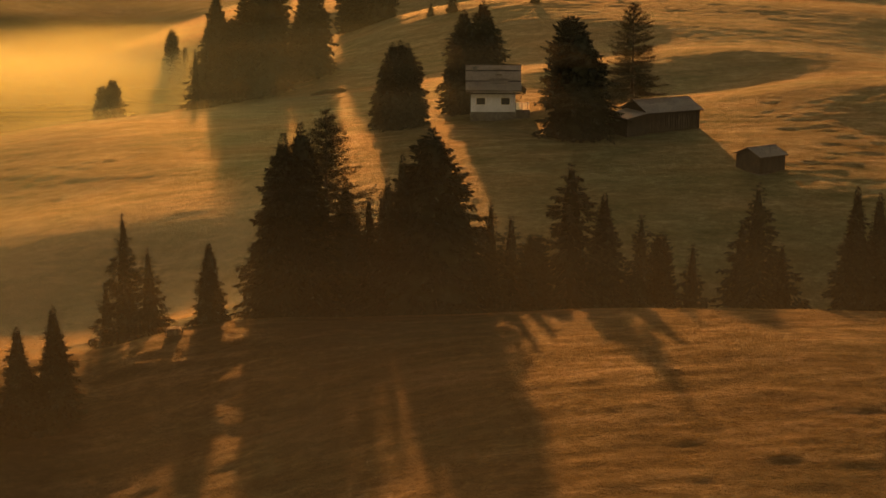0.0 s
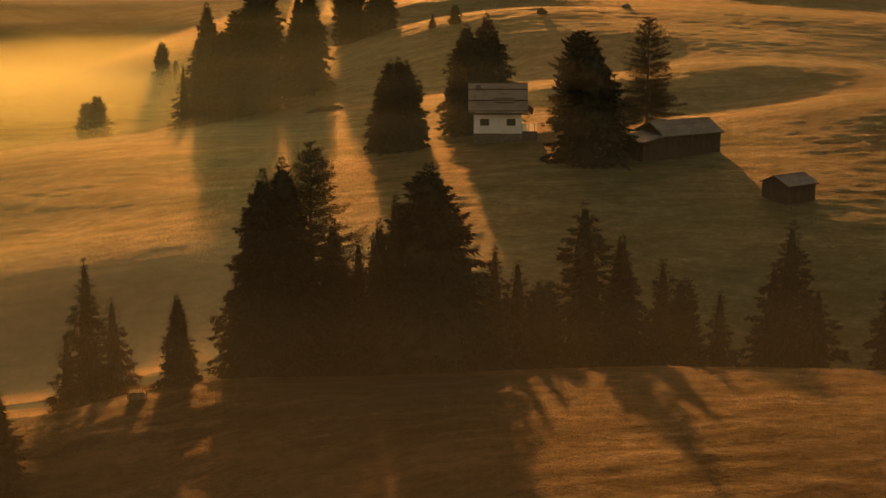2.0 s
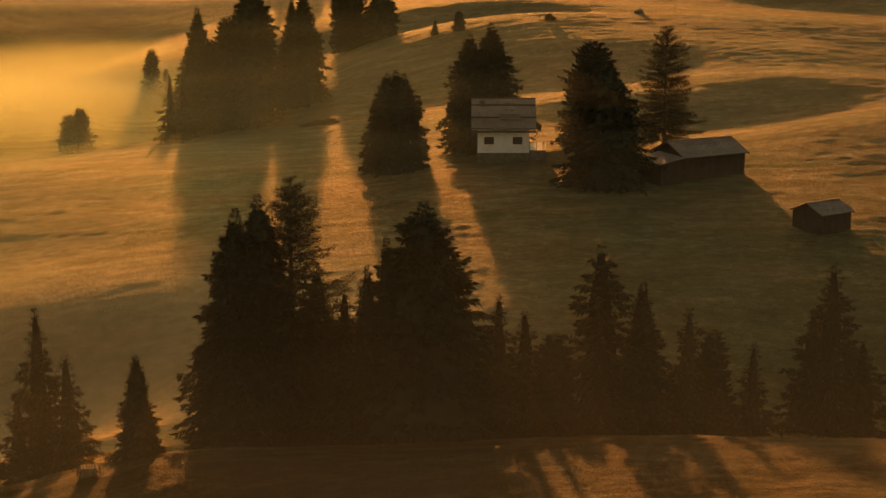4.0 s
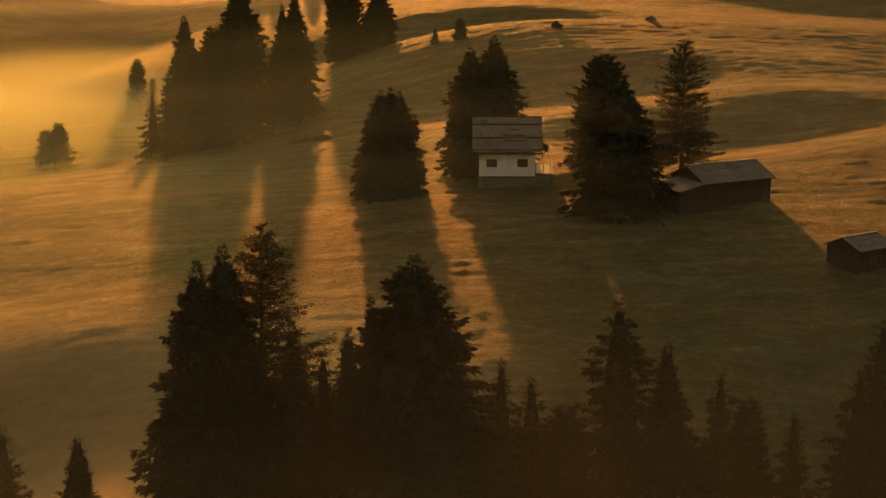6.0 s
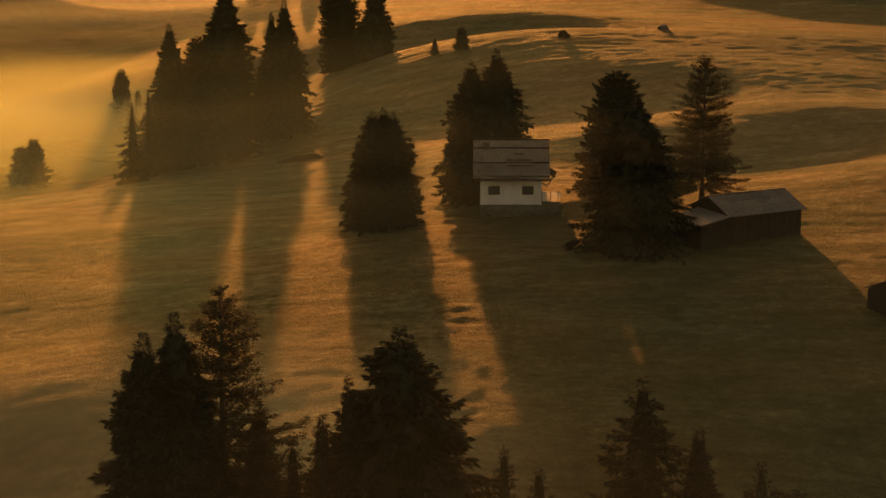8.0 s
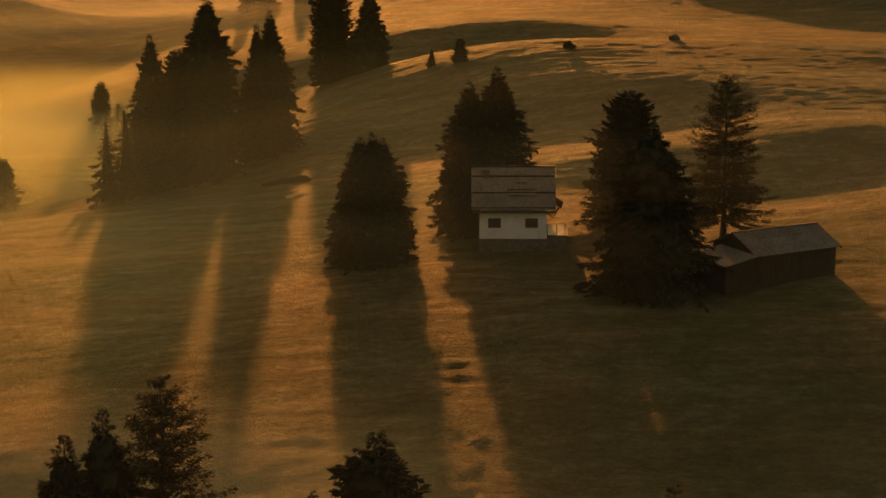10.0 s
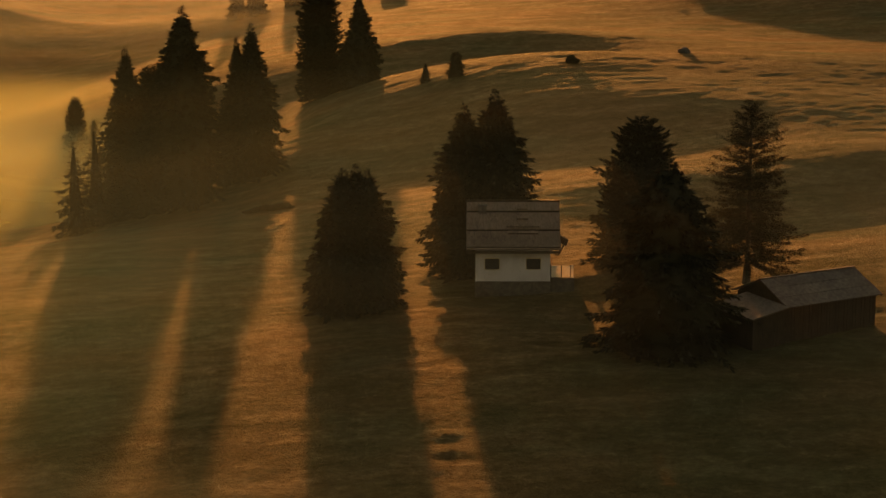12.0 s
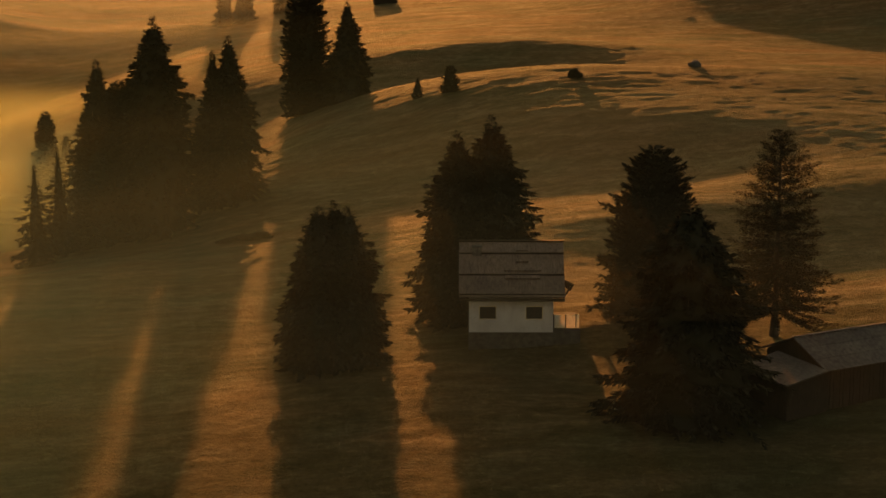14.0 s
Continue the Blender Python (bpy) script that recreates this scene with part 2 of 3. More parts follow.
def ground(x, y):
    x, y = np.asarray(x, float), np.asarray(y, float)
    z = lie(x, y)
    far = np.clip((y - 270) / 120, 0, 1)
    v = y - 0.3 * x * np.clip((y - 225) / 50, 0, 1)
    z = z + far * 0.6 * value_noise(x / 44 + 5, y / 26, 1) + far * np.clip((x + 60) / 40, 0, 1) * 0.05 * value_noise(x / 17, (y - 0.3 * x) / 8, 2)
    high = np.clip((y - 236) / 30, 0, 1)
    z = z + 0.09 * value_noise(x / 15, y / 9.5, 3) + (1 - 0.6 * high) * (0.03 * value_noise(x / 6.0, v / 2.6, 4) - 0.03 * np.abs(value_noise(x / 5.0, v / 1.9, 9)) + 0.05 * value_noise(x / 1.9, v / 1.0, 17))
    z = z - high * (0.055 * np.abs(value_noise(x / 9, v / 1.5, 13)) + 0.045 * np.abs(value_noise(x / 3.2, v / 1.1, 14)))
    near = np.clip((146 - y) / 12, 0, 1)
    z = z + near * (0.08 * value_noise(x / 7, (y + 0.12 * x) / 2.2, 15) + 0.05 * value_noise(x / 2.2, y / 0.9, 16))
    near = 1 + 0.1 * near
    z = z + near * 0.055 * value_noise(x / 2.6, y / 1.2, 5) + 0.024 * value_noise(x / 0.95, y / 0.7, 6)
    return z


def stretches(*spans):
    """Stations from spans of (start, end, step)."""
    return np.concatenate([np.arange(a, b, s) for a, b, s in spans])


gx = stretches((-2600, -400, 200), (-400, -140, 20), (-140, -80, 2.0), (-80, 80, 0.62), (80, 140, 2.0), (140, 400, 20), (400, 2601, 200))
gy = stretches((-600, 0, 40), (0, 76, 4), (76, 150, 0.5), (150, 250, 0.6), (250, 345, 0.45), (345, 420, 0.9), (420, 560, 2.5), (560, 1000, 20), (1000, 4401, 200))
GX, GY = np.meshgrid(gx, gy)
GZ = ground(GX, GY)
idx = np.arange(GX.size).reshape(GX.shape)
quads = np.stack([idx[:-1, :-1], idx[:-1, 1:], idx[1:, 1:], idx[1:, :-1]], -1).reshape(-1, 4)
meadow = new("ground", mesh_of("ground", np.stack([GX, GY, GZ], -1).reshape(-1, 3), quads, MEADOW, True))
tagged(meadow, "rolling autumn alpine meadow of golden-brown grass", "meadow", kind="structure")


def grass_tufts(name, x0, x1, y0, y1, count, size, seed, label):
    """Loose blades in bent tufts, joined, over a stretch of the meadow."""
    rng = np.random.default_rng(seed)
    cx, cy = rng.uniform(x0, x1, count * 3), rng.uniform(y0, y1, count * 3)
    wish = value_noise(cx / 5.5, cy / 2.6, 11) * 0.6 + value_noise(cx / 1.7, cy / 1.1, 12) * 0.5
    pick = np.argsort(-(wish + rng.normal(0, 0.8, cx.size)))[:count]
    cx, cy = cx[pick], cy[pick]
    blades = 4
    bx, by = np.repeat(cx, blades), np.repeat(cy, blades)
    n = bx.size
    a = rng.uniform(0, 6.283, n)
    bx, by = bx + rng.normal(0, 0.5, n), by + rng.normal(0, 0.3, n)
    h = size * rng.uniform(0.5, 1.4, n) * np.repeat(rng.uniform(0.6, 1.4, count), blades)
    w = h * rng.uniform(0.16, 0.34, n)
    bend = h * rng.uniform(0.2, 0.8, n)
    z = ground(bx, by) - 0.03
    foot = np.stack([bx, by, z], -1)
    out = np.stack([np.cos(a), np.sin(a), 0 * a], -1)
    across = np.stack([-np.sin(a), np.cos(a), 0 * a], -1)
    up = np.array([0, 0, 1.0])
    v = np.stack([foot - across * w[:, None], foot + across * w[:, None], foot + out * (bend * 0.35)[:, None] + up * (h * 0.65)[:, None] + across * (w * 0.7)[:, None],
                  foot + out * bend[:, None] + up * h[:, None]], 1)
    me = mesh_of(name, v.reshape(-1, 3), np.arange(n * 4).reshape(-1, 4), GRASS)
    return tagged(new(name, me), label, "grass", kind="stuff")


GRASS = needle_material("dry_grass_blades", (0.045, 0.030, 0.014), (0.095, 0.058, 0.026), 0.6)
grass_tufts("grass", -30, 50, 84, 142, 30000, 0.055, 21, "short dry golden-brown grass on the near meadow")


# ---------------------------------------------------------------- mist
def mist_material(name, cx, cy, a, b, most, noise_scale, seed, tint):
    """Thin droplets: mostly clear, scattering light to both sides, thinning out to the bank's rim."""
    m, n, l = material(name)
    tc = n.new("ShaderNodeTexCoord")
    mp = n.new("ShaderNodeMapping")
    mp.inputs["Location"].default_value = (-cx / a, -cy / b, 0)
    mp.inputs["Scale"].default_value = (1 / a, 1 / b, 0)
    l.new(tc.outputs["Object"], mp.inputs[0])
    g = n.new("ShaderNodeTexGradient")
    g.gradient_type = 'SPHERICAL'
    l.new(mp.outputs[0], g.inputs[0])
    wisps = noise_of(n, l, noise_scale, 4, 0.55, (0.6, 1.3, 1.0 + seed))
    rim = link_ramp(n, l, g.outputs["Fac"], [(0.0, (0, 0, 0)), (0.15, (0.28, 0.28, 0.28)), (0.45, (1, 1, 1))])
    veil = link_ramp(n, l, wisps, [(0.28, (0.25, 0.25, 0.25)), (0.64, (1, 1, 1))])
    amount = mix_colour(n, l, 1.0, rim, veil, 'MULTIPLY')
    amount = mix_colour(n, l, 1.0, amount, (most, most, most), 'MULTIPLY')
    d = n.new("ShaderNodeBsdfDiffuse")
    t = n.new("ShaderNodeBsdfTranslucent")
    # tint holds the low sun's warmth; droplets alone would be white
    d.inputs[0].default_value = t.inputs[0].default_value = (*tint, 1)
    # normal turned sunward, so flat layers brighten as if facing the sun
    way = n.new("ShaderNodeCombineXYZ")
    for axis in range(3):
        way.inputs[axis].default_value = (sun_way * 0.9 + Vector((0, 0, 0.3)))[axis]
    even = n.new("ShaderNodeVectorMath")
    even.operation = 'NORMALIZE'
    l.new(way.outputs[0], even.inputs[0])
    l.new(even.outputs[0], d.inputs["Normal"])
    both = n.new("ShaderNodeMixShader")
    both.inputs[0].default_value = 0.05
    l.new(d.outputs[0], both.inputs[1])
    l.new(t.outputs[0], both.inputs[2])
    clear = n.new("ShaderNodeBsdfTransparent")
    mx = n.new("ShaderNodeMixShader")
    l.new(amount, mx.inputs[0])
    l.new(clear.outputs[0], mx.inputs[1])
    l.new(both.outputs[0], mx.inputs[2])
    out = n.new("ShaderNodeOutputMaterial")
    l.new(mx.outputs[0], out.inputs[0])
    return m


def mist_bank(cx, cy, a, b, level, follow, most, label, noise_scale=0.03, seed=0.0, step=2.5, tilt=0.0, tint=(0.93, 0.94, 0.50)):
    """A thin layer of mist in an oval, lying at a level plus a share of the land's own rise; tilt: its rise for each metre away."""
    xs, ys = np.arange(cx - a, cx + a + 0.1, step), np.arange(cy - b, cy + b + 0.1, step)
    X, Y = np.meshgrid(xs, ys)
    Z = level + follow * lie(X, Y) + tilt * (Y - cy) + 0.5 * value_noise(X / 18 + seed, Y / 14, 8)
    ids = np.arange(X.size).reshape(X.shape)
    f = np.stack([ids[:-1, :-1], ids[:-1, 1:], ids[1:, 1:], ids[1:, :-1]], -1).reshape(-1, 4)
    keep = (((X - cx) / a) ** 2 + ((Y - cy) / b) ** 2 < 1).ravel()
    f = f[keep[f].all(1)]
    mat = mist_material("mist", cx, cy, a, b, most, noise_scale, seed, tint)
    return tagged(new("mist_bank", mesh_of("mist_bank", np.stack([X, Y, Z], -1).reshape(-1, 3), f, mat, True)), label, "mist", "mist banks", "stuff")


# warm sunlight colours put into the mist itself
GOLD, BROWN = (0.93, 0.94, 0.50), (0.93, 0.84, 0.56)
for k in range(13):
    mist_bank(-84 - 0.8 * k, 346 + k, 58, 84, -1.8 + 0.72 * k, 0.18, 0.34 - 0.018 * k, "golden sunlit mist filling the side valley", 0.03, 0.15 * k)
for k in range(2):
    mist_bank(-68, 220 + 4 * k, 58, 60, 0.7 + 0.9 * k, 1.0, 0.075, "thin sunlit mist over the grazing slope", 0.04, 0.9 + 0.4 * k)
for k in range(3):
    mist_bank(-24, 166 + 2 * k, 36, 24, 0.7 + 0.9 * k, 1.0, 0.085, "thin ground mist in the hollow behind the trees", 0.045, 0.5 + 0.3 * k, 2.5, 0.0, (0.95, 0.82, 0.48))
for k in range(2):
    mist_bank(-46, 164 + 4 * k, 48, 30, 1.2 + 1.4 * k, 0.9, 0.13, "thin mist tinted sunlit orange in the hollow below the grazing slope", 0.035, 0.6 + 0.4 * k, 2.5, 0.0, (0.97, 0.66, 0.36))
# thin air haze in slanting layers, in which the trees cast their shafts of shade
HAZE_TILT = 0.125


def haze(cx, cy, a, b, heights, foot_y, most, label, tint=GOLD, tilt=HAZE_TILT):
    """Layers of haze that pass the given heights at foot_y."""
    for k, high in enumerate(heights):
        mist_bank(cx, cy, a, b, high - tilt * (foot_y - cy), 0.0, most, label, 0.02, 0.2 + 0.3 * k, 4.0, tilt, tint)


haze(0, 76, 80, 42, (13, 17, 21), 82, 0.009, "faint haze in the air before the crest", BROWN, 0.04)
haze(0, 110, 85, 60, (5, 8.5, 12, 16), 145, 0.005, "faint haze over the meadow crest", BROWN)
haze(-36, 128, 30, 18, (5, 9, 13), 145, 0.003, "golden haze beside the low end of the crest")
haze(0, 140, 85, 24, (9, 14, 19), 145, 0.013, "faint haze round the trees on the crest", BROWN)
haze(-6, 196, 85, 52, (8, 12, 16, 20), 230, 0.004, "faint haze over the hollow before the chalet", BROWN)
haze(-36, 202, 50, 44, (8, 12, 16), 230, 0.003, "faint golden haze over the grazing slope")
haze(5, 222, 85, 30, (13, 18, 23), 230, 0.022, "faint haze round the chalet trees", BROWN)
haze(-30, 258, 62, 60, (13, 17, 21, 25, 29), 298, 0.021, "faint haze round the upper clump of trees")
haze(44, 262, 62, 46, (14, 18, 22), 282, 0.022, "faint haze over the folds of the upper slope", BROWN)
haze(85, 400, 60, 55, (19, 25), 400, 0.02, "soft haze on the far shaded hill", BROWN, 0.05)
haze(-80, 420, 75, 60, (14, 19, 25), 420, 0.17, "soft haze before the far hillside", BROWN, 0.05)


# ---------------------------------------------------------------- trees
def crown_profile(kind, f, full=0.8):
    """Crown radius over its height, 0 at the lowest branch to 1 at the tip; a low full gives a bell."""
    if kind == "spruce":
        return np.minimum(1, 0.82 + f * 3.0) * np.minimum((1 - f) ** full, 0.015 + 1.7 * (1 - f)) + 0.01
    if kind == "pine":
        return np.minimum(1, 0.88 + f * 2.2) * (1 - full * f) * np.sqrt(np.clip(1 - (np.maximum(f - 0.74, 0) / 0.26) ** 2, 0, 1)) + 0.02
    return np.minimum(1, 0.80 + f * 2.0) * (1 - f) ** 0.62 + 0.02


def conifer(kind, x, y, h, r, seed, label, bare=None, dense=1.0, group="", lean=0.0, full=0.8):
    rng = np.random.default_rng(seed)
    z = float(lie(x, y)) - 0.15
    tree = thing({"spruce": "spruce_tree", "pine": "stone_pine_tree", "larch": "larch_tree"}[kind], x, y, z)
    bare = {"spruce": 0.015, "pine": 0.015, "larch": 0.12}[kind] if bare is None else bare
    # trunk
    rings, sides = 9, 8
    tz = np.linspace(0, h * 0.985, rings)
    tr = (0.016 * h + 0.03) * (1 - tz / h) ** 0.8 + 0.012
    tr[0] *= 1.35
    sway = np.cumsum(rng.normal(0, 0.012 * h / rings, (rings, 2)), axis=0) + np.outer(tz, (lean, 0))
    ang = np.linspace(0, 2 * np.pi, sides, endpoint=False)
    tv = np.stack([sway[:, 0, None] + tr[:, None] * np.cos(ang), sway[:, 1, None] + tr[:, None] * np.sin(ang), np.repeat(tz[:, None], sides, 1)], -1).reshape(-1, 3)
    tf = [(i * sides + j, i * sides + (j + 1) % sides, (i + 1) * sides + (j + 1) % sides, (i + 1) * sides + j) for i in range(rings - 1) for j in range(sides)]
    part("trunk", mesh_of("trunk", tv, tf, BARK, True), BARK, tree)
    # branches in loose whorls; the crown swells and narrows unevenly
    lobed = lambda az, f: 1 + 0.09 * np.sin(az * 2 + 4 * f + seed) + 0.08 * np.sin(az * 3 - 9 * f + 2 * seed) + 0.045 * np.sin(az + 19 * f + 3 * seed) + 0.03 * np.sin(2 * az - 31 * f + seed)
    tiered = kind == "spruce" and dense < 0.9     # open crowns show their tiers of boughs
    step = {"spruce": 0.33, "pine": 0.31, "larch": 0.36}[kind] * (0.55 + 0.03 * h) * (1.7 if tiered else 1.0)
    whorls = max(8, int(h * (1 - bare) / step))
    per = {"spruce": 10, "pine": 11, "larch": 9}[kind]
    f = np.repeat((np.arange(whorls) + 0.2) / whorls, per) + rng.normal(0, (0.22 if tiered else 0.45) / whorls, whorls * per)
    f = np.clip(f, 0.0, 0.995)
    az = np.tile(np.arange(per) * 2 * np.pi / per, whorls) + np.repeat(rng.random(whorls) * 6.28, per) + rng.normal(0, 0.22, f.size)
    lobes = lobed(az, f) * np.repeat(np.clip(rng.normal(1.0, 0.13 if tiered else 0.06, whorls), 0.76, 1.25), per)
    uneven = {"spruce": 0.10, "pine": 0.09, "larch": 0.20}[kind] + (0.12 if dense < 0.9 else 0)
    length = (1.12 if kind == "larch" else 0.92) * r * crown_profile(kind, f, full) * lobes * np.clip(rng.normal(1.0, uneven, f.size), 0.45, 1.35) * np.where(rng.random(f.size) < 0.14, 1.11, 1.0)
    z0 = h * (bare + (1 - bare) * f)
    rise = {"spruce": -0.14 + 0.50 * f, "pine": -0.20 + 0.62 * f, "larch": -0.10 + 0.55 * f}[kind]
    rise = rise + rng.normal(0, 0.08, f.size)
    droop = {"spruce": 0.32, "pine": 0.10, "larch": 0.12}[kind]
    ca, sa = np.cos(az), np.sin(az)
    base = np.stack([np.interp(z0, tz, sway[:, 0]), np.interp(z0, tz, sway[:, 1]), z0], -1)

    def along(s, i):
        out = length[i] * s
        return base[i] + np.stack([ca[i] * out, sa[i] * out, rise[i] * out - droop * length[i] * s * s + 0.10 * length[i] * s ** 4], -1)

    i = np.arange(0, f.size, 1 if kind == "larch" or dense < 0.9 else 3)
    nb = i.size
    ss = np.array([0.0, 0.45, 0.92])
    ring = np.stack([along(np.full(nb, s), i) for s in ss], 1)
    rad = np.array([0.030, 0.018, 0.006]) * (0.5 + 0.05 * h)
    tri = np.array([[0, 0, 1.0], [0.87, 0, -0.5], [-0.87, 0, -0.5]])
    side = np.stack([-sa[i], ca[i], 0 * ca[i]], -1)
    off = rad[None, :, None, None] * (side[:, None, None, :] * tri[None, None, :, 0:1] + np.array([0, 0, 1.0]) * tri[None, None, :, 2:3])
    bv = (ring[:, :, None, :] + off).reshape(-1, 3)
    bf = np.concatenate([[(k * 3 + j, k * 3 + (j + 1) % 3, (k + 1) * 3 + (j + 1) % 3, (k + 1) * 3 + j) for j in range(3)] for k in range(2)])
    tagged(part("branchwork", mesh_of("branchwork", bv, (bf[None] + 9 * np.arange(nb)[:, None, None]).reshape(-1, 4), BARK), BARK, tree), kind="stuff")
    # needle sprays along the branches
    i = np.arange(f.size)
    if kind == "larch":
        size = 0.15 * (0.66 + 0.022 * h)
        count = np.maximum(3, (dense * 13.0 * length / size).astype(int) + 2)
    else:
        count = np.clip((17.0 * dense * length).astype(int) + 9, 10, 64)
    b = np.repeat(i, count)
    side = np.where(rng.random(b.size) < 0.5, -1.0, 1.0)
    sideways = np.stack([-sa[b], ca[b], np.zeros(b.size)], -1) * side[:, None]
    if kind == "larch":
        s = 1.05 - 0.88 * rng.random(b.size) ** 1.1
        p = along(s, b) + rng.normal(0, 0.10, (b.size, 3)) * np.minimum(1, length[b])[:, None]
        ahead = unit(along(np.minimum(s + 0.08, 1.1), b) - along(s, b))
        d = unit(ahead * rng.uniform(0.35, 1.1, (b.size, 1)) + sideways * rng.uniform(0.1, 0.95, (b.size, 1)) * (1.1 - s[:, None] * 0.5) + np.stack([0 * s, 0 * s, -0.30 * rng.uniform(0.2, 1.5, b.size)], -1))
        ln = size * rng.uniform(0.55, 1.35, b.size) * (0.75 + 0.4 * (1 - f[b]))
        wd = ln * rng.uniform(0.20, 0.36, b.size)
    else:
        # each bough is a pointed frond: side twigs that shorten towards its tip, some of them hanging
        s = 0.42 + 0.58 * rng.random(b.size) ** 0.8
        first = np.concatenate([[0], np.cumsum(count)[:-1]])
        s[first] = 0.93
        p = along(s, b) + rng.normal(0, 0.03, (b.size, 3))
        ahead = unit(along(s + 0.06, b) - along(s, b))
        open_out = rng.uniform(0.35, 1.0, b.size) * (1.25 - s)
        open_out[first] = 0.05
        sink = np.where(rng.random(b.size) < {"spruce": 0.45, "pine": 0.15}[kind], rng.uniform(0.5, 1.5, b.size), rng.uniform(-0.15, 0.25, b.size)) - (0.25 if kind == "pine" else 0.0)
        sink[first] = -0.1
        d = unit(ahead * 0.8 + sideways * open_out[:, None] * 1.6 + np.stack([0 * s, 0 * s, -sink], -1))
        ln = np.clip((0.20 + 0.42 * (1 - s)) * length[b], 0.14, 0.52) * rng.uniform(0.6, 1.35, b.size) * (0.75 + 0.02 * h)
        wd = ln * rng.uniform(0.12, 0.20, b.size)
    up = unit(np.array([0, 0, 1.0]) + rng.normal(0, 0.55, (b.size, 3)))
    w = unit(np.cross(d, up))
    mid = p + d * (ln * 0.45)[:, None]
    sag = np.cross(w, d) * (ln * 0.10)[:, None]
    quad = np.stack([p, mid + w * wd[:, None] - sag, p + d * ln[:, None], mid - w * wd[:, None] - sag], 1)
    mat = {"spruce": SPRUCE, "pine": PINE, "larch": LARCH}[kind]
    verts, faces = quad.reshape(-1, 3), np.arange(b.size * 4).reshape(-1, 4)
    if kind != "larch" and dense > 0.7:
        # the dense inner mass of twigs
        rows, cols = (60, 36) if y < 260 else (44, 28)
        hf, ha = np.linspace(0.02, 0.93, rows), np.linspace(0, 2 * np.pi, cols, endpoint=False)
        HF, HA = np.meshgrid(hf, ha, indexing="ij")
        hr = (0.66 if dense > 0.9 else 0.40) * r * crown_profile(kind, HF, full) * lobed(HA, HF) * rng.uniform(0.80, 1.16, HF.shape)
        hz = h * (bare + (1 - bare) * HF) + hr * ({"spruce": -0.14 + 0.50 * HF, "pine": -0.20 + 0.62 * HF}[kind] - 0.8 * droop) + rng.normal(0, 0.08, HF.shape)
        hv = np.stack([np.interp(hz, tz, sway[:, 0]) + hr * np.cos(HA), np.interp(hz, tz, sway[:, 1]) + hr * np.sin(HA), np.maximum(hz, 0.05)], -1).reshape(-1, 3)
        hq = np.array([(j * cols + c, j * cols + (c + 1) % cols, (j + 1) * cols + (c + 1) % cols, (j + 1) * cols + c) for j in range(rows - 1) for c in range(cols)])
        faces = np.concatenate([faces, hq + len(verts)])
        verts = np.concatenate([verts, hv])
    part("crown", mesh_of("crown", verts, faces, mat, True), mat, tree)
    tagged(tree, label, "tree", group)
    return tree


